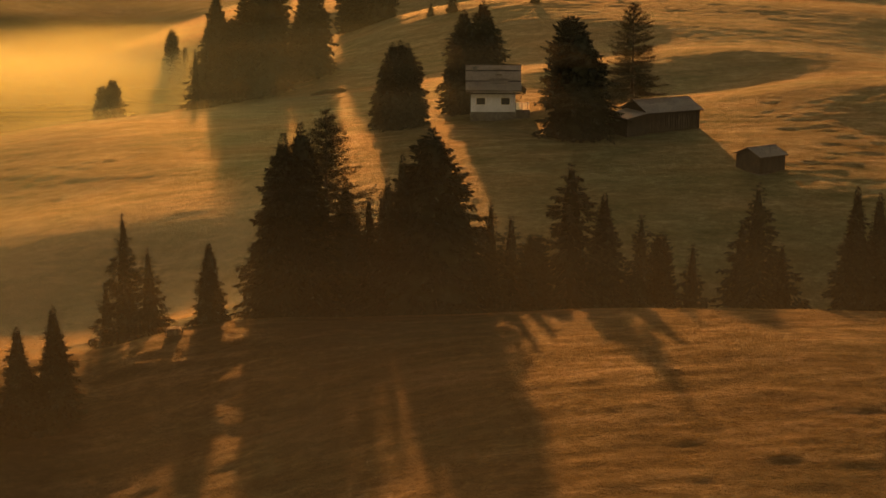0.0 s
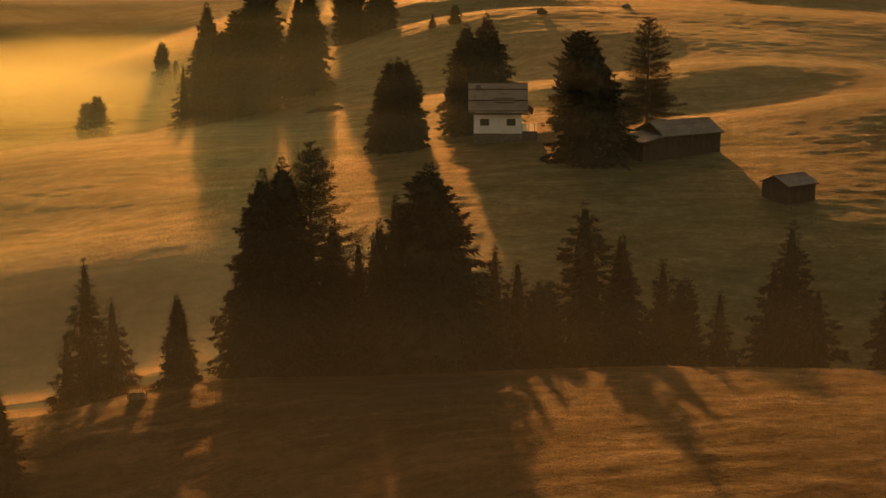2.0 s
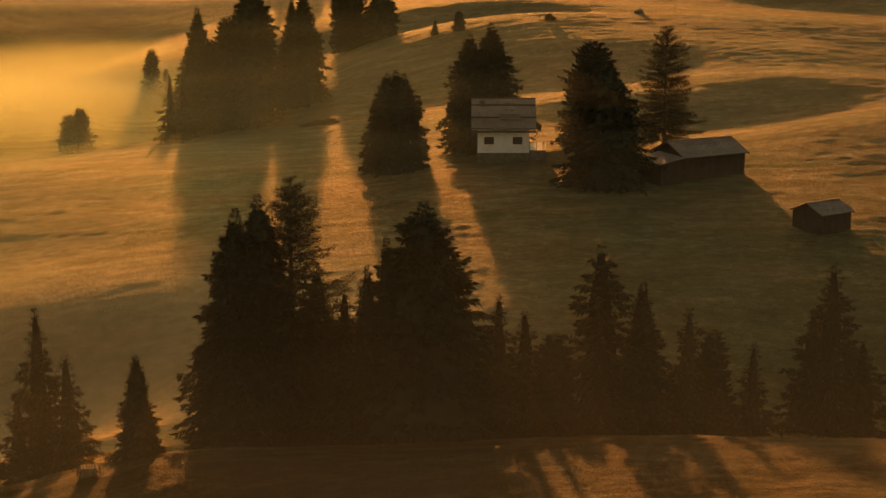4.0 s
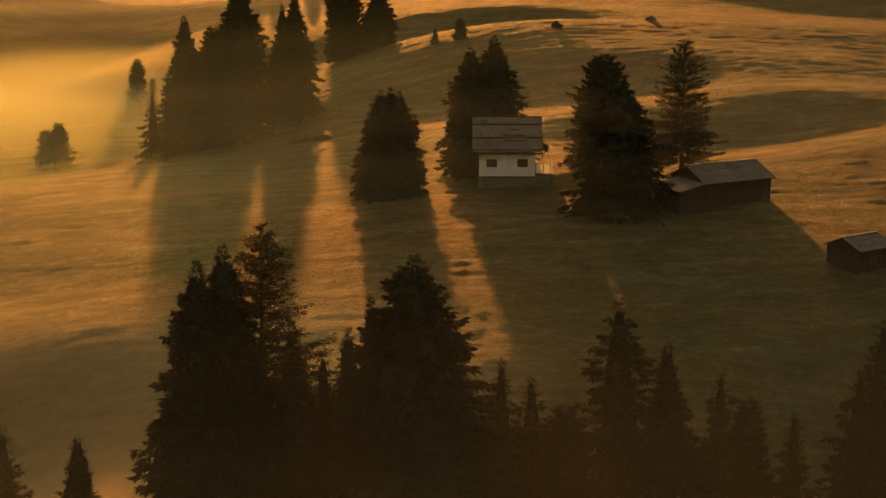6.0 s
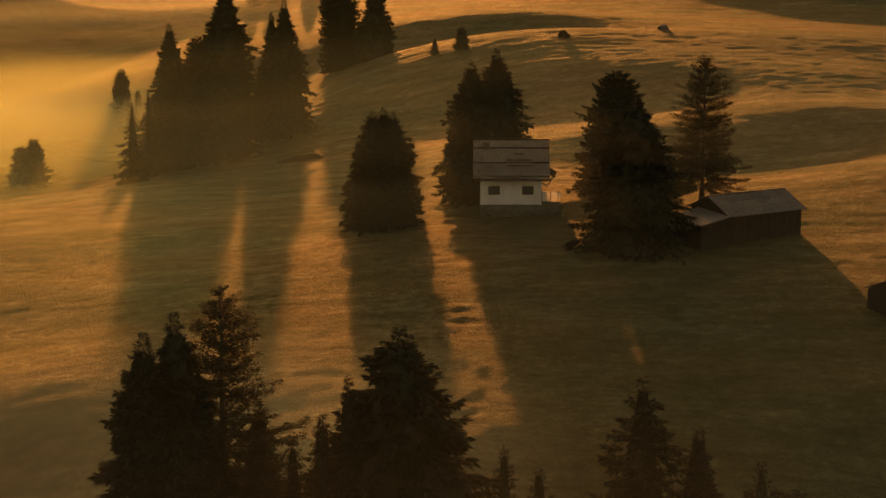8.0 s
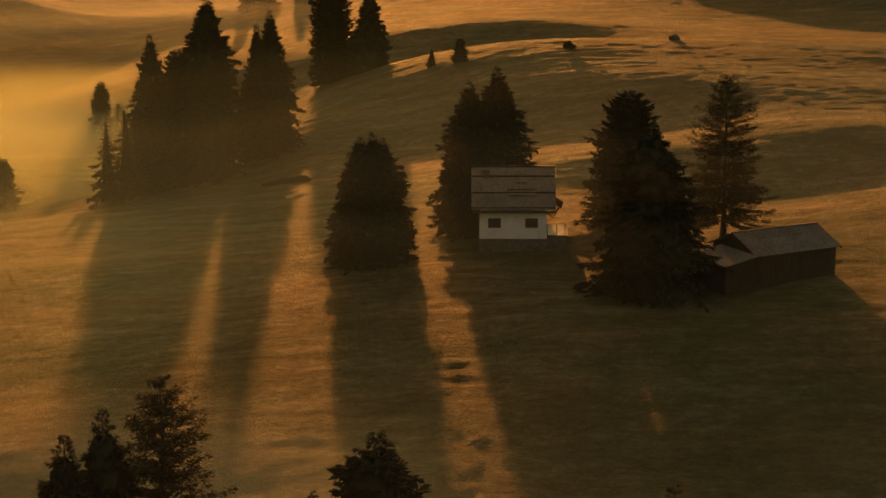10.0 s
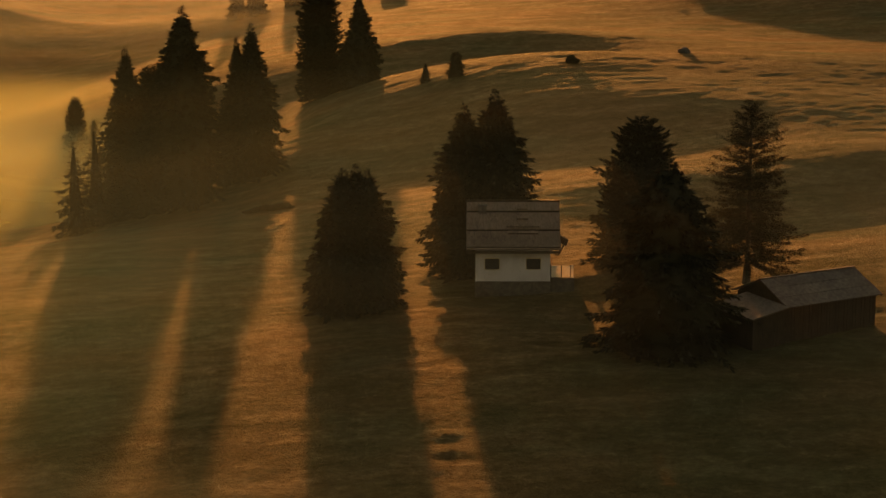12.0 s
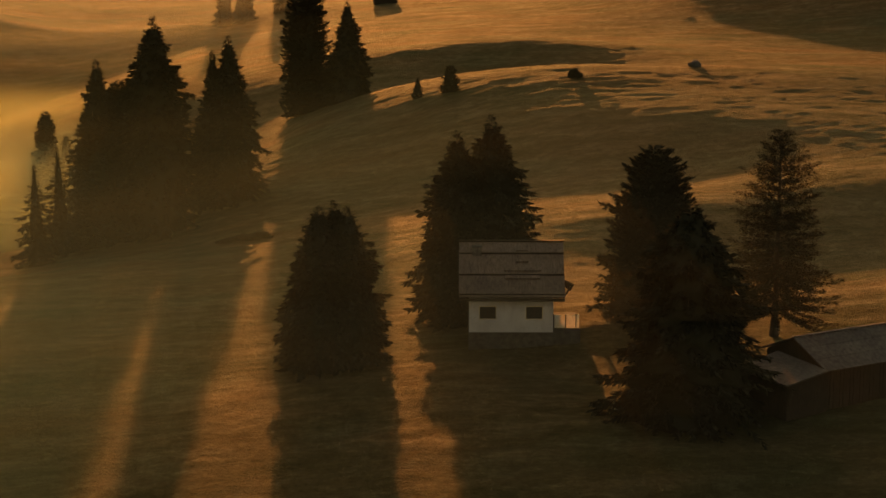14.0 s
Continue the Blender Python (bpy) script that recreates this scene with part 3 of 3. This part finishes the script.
ROW = "conifers along the meadow crest"
CLUMP = "conifers in the dark upper clump"
TALL = "tall dark spruce standing behind the meadow crest"
YOUNG = "young slender spruce behind the meadow crest"
TREES = (
    ("spruce", -30.5, 118, 8.4, 2.0, "dark spruce low on the shaded slope", ROW), ("spruce", -28.0, 119, 9.3, 2.2, "dark spruce low on the shaded slope", ROW),
    ("spruce", -28.4, 148, 14.1, 2.3, "slender spruce with a ragged crown", ROW), ("spruce", -25.8, 146, 9.9, 2.6, YOUNG, ROW), ("spruce", -30.6, 150, 8.5, 2.2, YOUNG, ROW),
    ("spruce", -19.0, 136.5, 7.1, 1.8, "squat dark spruce at the edge of the knoll", ROW),
    ("spruce", -12.2, 147, 19.0, 4.0, "massive dark spruce with a dense broad crown", ROW), ("spruce", -13.5, 146, 17.9, 4.2, "dense broad spruce grown together with a larger one", ROW),
    ("larch", -10.1, 148.5, 20.0, 4.1, "tall larch with an open feathery crown", ROW), ("spruce", -6.0, 145.5, 11.9, 2.9, YOUNG, ROW), ("spruce", -8.4, 150.5, 13.8, 2.5, TALL, ROW), ("spruce", -5.0, 149.5, 12.5, 2.6, YOUNG, ROW), ("pine", -7.6, 146.5, 10.0, 2.2, "low bushy young stone pine", ROW),
    ("spruce", -0.4, 144, 17.3, 6.7, "broad dark spruce with a full skirt", ROW), ("spruce", -2.9, 143.2, 14.9, 2.3, TALL, ROW), ("spruce", -4.2, 143.5, 13.0, 2.1, TALL, ROW),
    ("spruce", 4.8, 147, 10.9, 2.5, YOUNG, ROW), ("spruce", 6.7, 147, 9.7, 2.6, YOUNG, ROW), ("pine", 8.7, 146.5, 7.7, 2.0, "low bushy young stone pine", ROW),
    ("spruce", 12.1, 148, 14.6, 3.4, "spruce with long level boughs and gaps", ROW), ("spruce", 15.1, 148, 11.8, 2.6, TALL, ROW), ("spruce", 18.5, 149, 10.2, 2.9, YOUNG, ROW),
    ("pine", 20.4, 149, 8.3, 2.0, "low bushy young stone pine", ROW), ("spruce", 23.4, 150, 7.8, 2.2, YOUNG, ROW),
    ("spruce", 30.4, 156, 13.8, 2.7, "slender spruce with a ragged crown", ROW), ("spruce", 29.0, 156, 10.1, 2.8, YOUNG, ROW), ("spruce", 32.8, 156, 8.0, 2.8, YOUNG, ROW),
    ("spruce", 39.0, 153, 14.2, 2.6, TALL, ROW), ("spruce", 41.2, 153.5, 13.6, 2.5, TALL, ROW),
    ("spruce", -6.8, 229, 11.9, 3.7, "broad bell-shaped spruce on the open pasture", "trees round the chalet"), ("spruce", -4.8, 229.3, 11.6, 3.5, "broad bell-shaped spruce on the open pasture", "trees round the chalet"), ("spruce", -5.8, 229.8, 12.0, 3.2, "broad bell-shaped spruce on the open pasture", "trees round the chalet"),
    ("spruce", 3.0, 240, 14.9, 3.8, "dark spruce rising behind the chalet", "trees round the chalet"), ("spruce", 5.5, 240.5, 15.8, 4.8, "tall dark spruce rising behind the chalet", "trees round the chalet"),
    ("pine", 18.0, 238, 12.5, 4.7, "dark stone pine with a rounded top behind a broad spruce", "trees round the chalet"), ("spruce", 17.6, 214, 13.9, 5.9, "broad bell-shaped dark spruce beside the barn", "trees round the chalet"),
    ("larch", 25.9, 230, 15.1, 3.6, "open larch with a visible trunk by the barn", "trees round the chalet"),
    ("spruce", -43.0, 290, 11.4, 2.5, "thin ragged spruce at the misty edge", CLUMP), ("spruce", -41.6, 295, 12.4, 2.5, "thin ragged spruce at the misty edge", CLUMP),
    ("spruce", -44.8, 330, 22.4, 5.2, "tall pointed dark spruce in the upper clump", CLUMP), ("pine", -37.0, 296, 14.6, 3.8, "dense stone pine in the upper clump", CLUMP),
    ("spruce", -31.0, 297, 23.9, 5.4, "towering broad spruce in the upper clump", CLUMP), ("pine", -34.8, 297, 17.6, 4.0, "dense stone pine in the upper clump", CLUMP), ("spruce", -39.0, 302, 14.6, 3.6, "dark spruce filling the upper clump", CLUMP),
    ("spruce", -23.4, 301.5, 18.8, 4.3, "tall dark spruce in the upper clump", CLUMP), ("spruce", -25.2, 302, 17.4, 3.3, "tall dark spruce in the upper clump", CLUMP),
    ("pine", -56.8, 350, 11.2, 2.5, "lone stone pine standing in golden mist", "trees in the mist"), ("pine", -54.5, 352, 6.6, 1.3, "small stone pine standing in golden mist", "trees in the mist"),
    ("pine", -62.0, 303, 6.4, 2.1, "small stone pine half sunk in mist", "trees in the mist"), ("pine", -60.0, 303, 7.2, 2.2, "small stone pine half sunk in mist", "trees in the mist"),
    ("pine", -19.4, 349, 16.4, 3.4, "columnar dark stone pine on the upper slope", "trees on the upper slope"), ("spruce", -13.1, 345, 13.9, 3.8, "dark spruce on the upper slope", "trees on the upper slope"),
    ("spruce", -2.9, 325, 2.8, 1.0, "knee-high young spruce bush on the ridge", "bushes on the ridge"), ("pine", 1.2, 325, 3.4, 1.5, "low rounded pine bush on the ridge", "bushes on the ridge"),
    ("spruce", -49.9, 480, 11.0, 2.4, "distant spruce in haze", "distant trees"), ("spruce", -45.5, 480, 10.5, 2.6, "distant spruce in haze", "distant trees"), ("spruce", -37.5, 485, 11.5, 2.6, "distant spruce in haze", "distant trees"), ("spruce", -33.0, 483, 10.5, 2.6, "distant spruce in haze", "distant trees"),
)
for number, (kind, x, y, h, r, label, group) in enumerate(TREES):
    conifer(kind, x, y, h, r, 100 + number, label, group=group, dense=0.8 if "thin ragged" in label else 0.85 if "gaps" in label or "ragged" in label or "young slender" in label else 1.0,
            full=0.75 if "full skirt" in label else 0.88 if "young slender" in label else 0.62 if "ragged crown" in label or "gaps" in label else 0.95 if "thin ragged" in label else 0.64 if "open pasture" in label else 0.5 if "towering" in label else 0.32 if "columnar" in label else 0.64 if kind == "pine" else 0.70 if "dense" in label else 0.56 if "bell" in label or "rising" in label else 0.66 if "broad" in label else 0.78)


# ---------------------------------------------------------------- chalet
def gable_wall(bm, x, y0, y1, z0, z1, peak, thick):
    """A wall across y with a gable top, from x to x + thick."""
    ym = (y0 + y1) / 2
    a = [bm.verts.new((x, *p)) for p in ((y0, z0), (y1, z0), (y1, z1), (ym, peak), (y0, z1))]
    b = [bm.verts.new((x + thick, *p)) for p in ((y0, z0), (y1, z0), (y1, z1), (ym, peak), (y0, z1))]
    bm.faces.new(a)
    bm.faces.new(b[::-1])
    for i in range(5):
        bm.faces.new((a[i], b[i], b[(i + 1) % 5], a[(i + 1) % 5]))
    bmesh.ops.recalc_face_normals(bm, faces=bm.faces)
    return bm


def window(parent, name, x0, x1, z0, z1, y):
    """A small dark window in a wall that faces -y."""
    win = part(name, box(bmesh.new(), x0, y + 0.10, z0, x1, y + 0.12, z1), GLASS, parent, "dark unlit glass pane")
    for a in ((x0 - 0.05, z0 - 0.05, x1 + 0.05, z0), (x0 - 0.05, z1, x1 + 0.05, z1 + 0.05), (x0 - 0.05, z0, x0, z1), (x1, z0, x1 + 0.05, z1)):
        part("window_frame", box_mesh(a[0], y - 0.02, a[1], a[2], y + 0.09, a[3], bevel=0.008), PALE_BOARD, win)
    part("mullion", box_mesh((x0 + x1) / 2 - 0.025, y + 0.03, z0, (x0 + x1) / 2 + 0.025, y + 0.09, z1, bevel=0.008), DARK_BOARD, win)
    return win


def chalet():
    x0, x1, yf, yb = 3.86, 10.0, 231.0, 237.0
    zb, zw, ze, zr = 8.2, 9.27, 11.9, 15.5
    ym = 233.8
    house = thing("chalet", 0, 0, 0)
    part("plinth", box_mesh(x0 - 0.04, yf - 0.06, zb - 0.9, x1 + 0.04, yb + 0.04, zw, bevel=0.03), STONE, house, "low dark stone plinth")
    # front wall round the two windows
    bm = bmesh.new()
    wins = ((4.65, 5.81), (8.04, 9.20))
    wz0, wz1 = 10.27, 11.18
    box(bm, x0, yf, zw, x1, yf + 0.35, wz0)
    box(bm, x0, yf, wz1, x1, yf + 0.35, ze)
    for a, b in ((x0, wins[0][0]), (wins[0][1], wins[1][0]), (wins[1][1], x1)):
        box(bm, a, yf, wz0, b, yf + 0.35, wz1)
    part("front_wall", bm, PLASTER, house, "white plastered wall")
    part("back_wall", box_mesh(x0, yb - 0.35, zw, x1, yb, ze), PLASTER, house)
    part("side_wall", gable_wall(bmesh.new(), x0, yf + 0.352, yb - 0.352, zw, ze, 15.0, 0.30), DARK_BOARD, house, "dark boarded gable")
    part("side_wall", gable_wall(bmesh.new(), x1 - 0.30, yf + 0.352, yb - 0.352, zw, ze, 15.0, 0.30), DARK_BOARD, house, "dark boarded gable")
    part("room_backing", box_mesh(x0 + 0.4, yf + 0.5, zw + 0.1, x1 - 0.4, yf + 0.55, ze - 0.2), DARK_BOARD, house)
    for a, b in wins:
        window(house, "window", a, b, wz0, wz1, yf)
    # two roof faces, each of three overlapping courses
    xl, xr = 3.12, 10.80
    slope = Vector((0, ym - 229.98, zr - 12.12))
    n = Vector((0, -slope.z, slope.y)).normalized()
    eave = Vector((0, 229.98, 12.12))
    cuts = (0.0, 0.05, 0.40, 0.78, 1.0)
    for k in range(4):
        a, b = cuts[k], min(1.0, cuts[k + 1] + 0.03)
        p, q = eave + slope * a + n * (0.10 + 0.02 * (k % 2)), eave + slope * b + n * 0.02
        part("roof_course", slab((xl, p.y, p.z), (xr, p.y, p.z), (xr, q.y, q.z), (xl, q.y, q.z), 0.10), SHINGLE, house, "weathered grey-brown shingle course")
        if k:
            e = p - slope.normalized() * 0.03
            # dark strip drawn in place of the shade line below each course
            part("course_edge", box_mesh(xl + 0.04, e.y - 0.02, e.z - 0.13, xr - 0.04, e.y + 0.02, e.z - 0.01, bevel=0.006), DARK_BOARD, house, "dark strip put in as the shade under a shingle course")
    part("back_roof", slab((xl, 2 * ym - 229.98, 12.12), (xr, 2 * ym - 229.98, 12.12), (xr, ym, zr + 0.02), (xl, ym, zr + 0.02), 0.12), SHINGLE, house)
    part("ridge_board", box_mesh(xl - 0.03, ym - 0.16, zr - 0.06, xr + 0.03, ym + 0.16, zr + 0.07), DARK_BOARD, house)
    part("eave_board", box_mesh(xl, 229.97, 11.82, xr, 230.05, 12.04), DARK_BOARD, house)
    for x in (xl + 0.05, xr - 0.13):
        part("verge_board", slab((x, 229.98, 12.10), (x + 0.08, 229.98, 12.10), (x + 0.08, ym, zr - 0.02), (x, ym, zr - 0.02), 0.24), DARK_BOARD, house)
        part("verge_board", slab((x, 2 * ym - 229.98, 12.10), (x + 0.08, 2 * ym - 229.98, 12.10), (x + 0.08, ym, zr - 0.02), (x, ym, zr - 0.02), 0.24), DARK_BOARD, house)
    # chimney and mended patches on the front roof face
    on = lambda f, out=0.0: eave + slope * f + n * out
    c = on(0.80)
    part("chimney", box_mesh(4.10, c.y - 0.30, c.z - 0.4, 4.76, c.y + 0.30, c.z + 0.42, bevel=0.03), GREY_BOARD, house, "short grey boarded chimney")
    part("chimney_cap", box_mesh(4.04, c.y - 0.35, c.z + 0.425, 4.82, c.y + 0.35, c.z + 0.48), STONE, house)
    for xa, xb, fa, fb in ((7.3, 8.2, 0.80, 0.90), (7.3, 8.2, 0.60, 0.65), (6.4, 9.1, 0.44, 0.50), (6.5, 9.0, 0.30, 0.36)):
        p, q = on(fa, 0.24), on(fb, 0.19)
        part("roof_patch", slab((xa, p.y, p.z), (xb, p.y, p.z), (xb, q.y, q.z), (xa, q.y, q.z), 0.12), SHINGLE, house)
    # terrace with its board fence on the sunny gable side
    part("terrace", box_mesh(x1 + 0.06, yf + 0.1, zb - 0.9, 12.0, yb - 1.0, 9.55, bevel=0.03), STONE, house, "low stone terrace")
    for k in range(2):
        xa = x1 + 0.10 + k * 0.86
        part("screen_panel", box_mesh(xa, yf + 0.16, 9.58, xa + 0.78, yf + 0.19, 10.56), SCREEN, house, "pale translucent wind screen")
    part("screen_panel", box_mesh(11.72, yf + 0.16, 9.58, 11.90, yf + 0.19, 10.60), SCREEN, house, "pale translucent wind screen")
    for xa in (10.02, 10.89, 11.64):
        part("screen_post", box_mesh(xa, yf + 0.14, 9.56, xa + 0.07, yf + 0.21, 10.62), DARK_BOARD, house)
    part("porch_roof", slab((10.82, 233.4, 12.75), (11.65, 233.9, 12.2), (11.65, 237.2, 11.0), (10.82, 237.2, 11.6), 0.10), SHINGLE, house, "small shingled porch roof")
    part("porch_bracket", slab((10.80, 235.0, 10.6), (10.90, 235.0, 10.6), (11.5, 235.0, 11.75), (11.4, 235.0, 11.8), 0.10), DARK_BOARD, house)
    tagged(house, "white plastered alpine chalet under a steep shingle roof", "chalet")
    return house


# ---------------------------------------------------------------- log buildings
def log_shed(name, cx, cy, turn, length, half, eave_z, ridge_z, floor_z, label, boards, over=0.35):
    """A boarded shed; its frame runs along its own x from the front left eave corner."""
    shed = thing(name, cx, cy, 0, turn)
    w0, w1, v0, v1 = over, length - over, over, 2 * half - over
    slope = (ridge_z - eave_z) / half
    top = eave_z - 0.05 + slope * over - 0.08
    part("plinth", box_mesh(w0 - 0.03, v0 - 0.03, floor_z - 1.2, w1 + 0.03, v1 + 0.03, floor_z + 0.15), STONE, shed, "rough stone footing")
    wide = (w1 - w0) / boards
    for k in range(boards):
        xa = w0 + k * wide
        jut = 0.015 * ((k * 7) % 3)
        part("board", box_mesh(xa + 0.006, v0 - jut, floor_z + 0.16, xa + wide - 0.006, v0 + 0.06, top), DARK_BOARD, shed)
    part("inner_wall", box_mesh(w0, v0 + 0.065, floor_z + 0.16, w1, v0 + 0.16, top), DARK_BOARD, shed)
    part("back_wall", box_mesh(w0, v1 - 0.16, floor_z + 0.16, w1, v1, top), DARK_BOARD, shed)
    for x in (w0, w1 - 0.16):
        part("gable_wall", gable_wall(bmesh.new(), x, v0 + 0.162, v1 - 0.162, floor_z + 0.16, top + slope * 0.16, ridge_z - 0.14, 0.16), DARK_BOARD, shed)
    courses = 3
    for side in (0, 1):
        for j in range(courses):
            a, b = j / courses, min(1.0, (j + 1) / courses + 0.04)
            ya, yb = half * a, half * b
            za, zb = eave_z + (ridge_z - eave_z) * a, eave_z + (ridge_z - eave_z) * b
            if side:
                ya, yb = 2 * half - ya, 2 * half - yb
            part("roof_course", slab((0, ya, za + 0.03), (length, ya, za + 0.03), (length, yb, zb + 0.01), (0, yb, zb + 0.01), 0.08), GREY_BOARD, shed)
    part("ridge_board", box_mesh(-0.02, half - 0.13, ridge_z - 0.02, length + 0.02, half + 0.13, ridge_z + 0.06), GREY_BOARD, shed)
    for x in (0.02, length - 0.08):
        part("verge_board", slab((x, 0, eave_z - 0.03), (x + 0.06, 0, eave_z - 0.03), (x + 0.06, half, ridge_z - 0.07), (x, half, ridge_z - 0.07), 0.16), DARK_BOARD, shed)
    tagged(shed, label, "barn" if name == "barn" else "hut")
    return shed


chalet()
barn = log_shed("barn", 26.2, 213.2, 29.2, 8.9, 3.3, 11.4, 12.85, 8.5, "long dark timber barn with a grey board roof", 30)
part("lean_to_roof", slab((-3.2, -0.1, 10.95), (0.05, -0.1, 11.5), (0.05, 4.8, 11.62), (-3.4, 4.8, 10.95), 0.10), GREY_BOARD, barn, "pale grey lean-to roof sloping away from the gable")


def sloped_wall(x0, x1, y0, y1, low, z0, z1):
    """A wall along x whose top runs from z0 to z1."""
    bm = bmesh.new()
    rows = [[bm.verts.new(p) for p in ((x0, y, low), (x1, y, low), (x1, y, z1), (x0, y, z0))] for y in (y0, y1)]
    bm.faces.new(rows[0])
    bm.faces.new(rows[1][::-1])
    for i in range(4):
        bm.faces.new((rows[0][i], rows[1][i], rows[1][(i + 1) % 4], rows[0][(i + 1) % 4]))
    bmesh.ops.recalc_face_normals(bm, faces=bm.faces)
    return bm


part("lean_to_wall", sloped_wall(-2.8, 0.33, 0.2, 0.32, 7.9, 10.90, 11.40), DARK_BOARD, barn)
part("lean_to_wall", box_mesh(-2.92, 0.2, 7.9, -2.802, 4.6, 10.84), DARK_BOARD, barn)
log_shed("hay_hut", 36.97, 192.1, 35.9, 4.6, 2.2, 9.05, 10.0, 6.9, "small dark hay hut with a grey roof", 18, 0.25)
log_shed("hay_hut", -17.6, 480, 8, 5.6, 2.4, 18.9, 20.1, 16.4, "distant dark hay hut on the plateau edge", 12, 0.3)


# ---------------------------------------------------------------- small things
def boulder(x, y, wide, high, seed, label):
    bm = bmesh.new()
    bmesh.ops.create_icosphere(bm, subdivisions=3, radius=1.0)
    for v in bm.verts:
        k = 1 + 0.28 * noise.noise(v.co * 1.3 + Vector((seed, 0, 0))) + 0.10 * noise.noise(v.co * 3.5)
        v.co = Vector((v.co.x * k * wide / 2, v.co.y * k * wide * 0.42, v.co.z * k * high * 0.62))
    me = bpy.data.meshes.new("boulder")
    bm.to_mesh(me)
    bm.free()
    me.materials.append(STONE)
    ob = new("boulder", me)
    ob.matrix_basis = pose(x, y, float(ground(x, y)) + high * 0.2, 0, 0, 20 * seed)
    return tagged(ob, label, "boulder")


def low_shrub(x, y, wide, deep, high, seed, label):
    """A mat of juniper: short woody stems under many small sprays."""
    rng = np.random.default_rng(seed)
    shrub = thing("juniper_shrub", x, y, float(ground(x, y)))
    n = int(900 * wide * deep / 3) + 500
    a, q = rng.uniform(0, 6.283, n), np.sqrt(rng.random(n))
    px, py = wide / 2 * q * np.cos(a), deep / 2 * q * np.sin(a)
    ragged = value_noise(px * 0.9 + 3 * seed, py * 0.9, 5) + 1.5 * (1 - q) > 0.25
    a, q, px, py = a[ragged], q[ragged], px[ragged], py[ragged]
    n = a.size
    top = high * np.sqrt(np.clip(1 - q ** 2.2, 0, 1)) * (0.75 + 0.35 * value_noise(px * 1.3 + seed, py * 1.3, 3))
    dz = ground(x + px, y + py) - float(ground(x, y))
    p = np.stack([px, py, dz + top * rng.uniform(0.1, 1.0, n)], -1)
    d = unit(np.stack([np.cos(a) * q, np.sin(a) * q, 0 * a + 0.8], -1) + rng.normal(0, 0.5, (n, 3)))
    w = unit(np.cross(d, rng.normal(0, 1, (n, 3))))
    ln = rng.uniform(0.14, 0.32, n)[:, None]
    v = np.stack([p, p + d * ln * 0.5 + w * ln * 0.28, p + d * ln, p + d * ln * 0.5 - w * ln * 0.28], 1)
    part("foliage", mesh_of("foliage", v.reshape(-1, 3), np.arange(n * 4).reshape(-1, 4), SPRUCE), SPRUCE, shrub)
    bm = bmesh.new()
    for k in range(5):
        t = k * 1.256 + seed
        bmesh.ops.create_cone(bm, cap_ends=True, segments=6, radius1=0.05, radius2=0.015, depth=high * 0.8,
                              matrix=Matrix.Translation((0.2 * wide * math.cos(t), 0.2 * deep * math.sin(t), high * 0.32)) @ Euler((0.4 * math.sin(t), 0.4 * math.cos(t), 0)).to_matrix().to_4x4())
    tagged(part("stem", bm, BARK, shrub), kind="stuff")
    return tagged(shrub, label, "shrub")


boulder(33.1, 333.5, 1.9, 1.1, 3, "dark weathered boulder on the ridge")
low_shrub(16.9, 324, 1.9, 1.2, 1.1, 5, "dark juniper shrub on the ridge")
# this wide mat is added to stand in for a dark bank
low_shrub(-19.0, 283, 7.0, 2.2, 0.6, 6, "low dark leafy mat standing in for a dark bank below the upper clump")


def wood_pile(x, y, turn):
    """Split logs stacked between two stakes."""
    pile = thing("wood_pile", x, y, float(ground(x, y)) - 0.03, turn)
    rng = np.random.default_rng(9)
    for row in range(4):
        for k in range(7 - row % 2):
            bm = bmesh.new()
            rad = 0.085 + 0.012 * float(rng.random())
            bmesh.ops.create_cone(bm, cap_ends=True, segments=9, radius1=rad, radius2=rad * 0.94, depth=0.95,
                                  matrix=Matrix.Translation((-0.54 + 0.18 * k + 0.09 * (row % 2), 0, 0.09 + 0.155 * row)) @ Euler((radians(90), 0, 0)).to_matrix().to_4x4())
            part("log", bm, BARK, pile)
    for sx in (-0.70, 0.70):
        part("stake", box_mesh(sx - 0.04, -0.04, 0, sx + 0.04, 0.04, 0.62), DARK_BOARD, pile)
    return tagged(pile, "dark stack of split logs beside the young spruces", "wood pile")


wood_pile(-21.5, 133.0, 12)
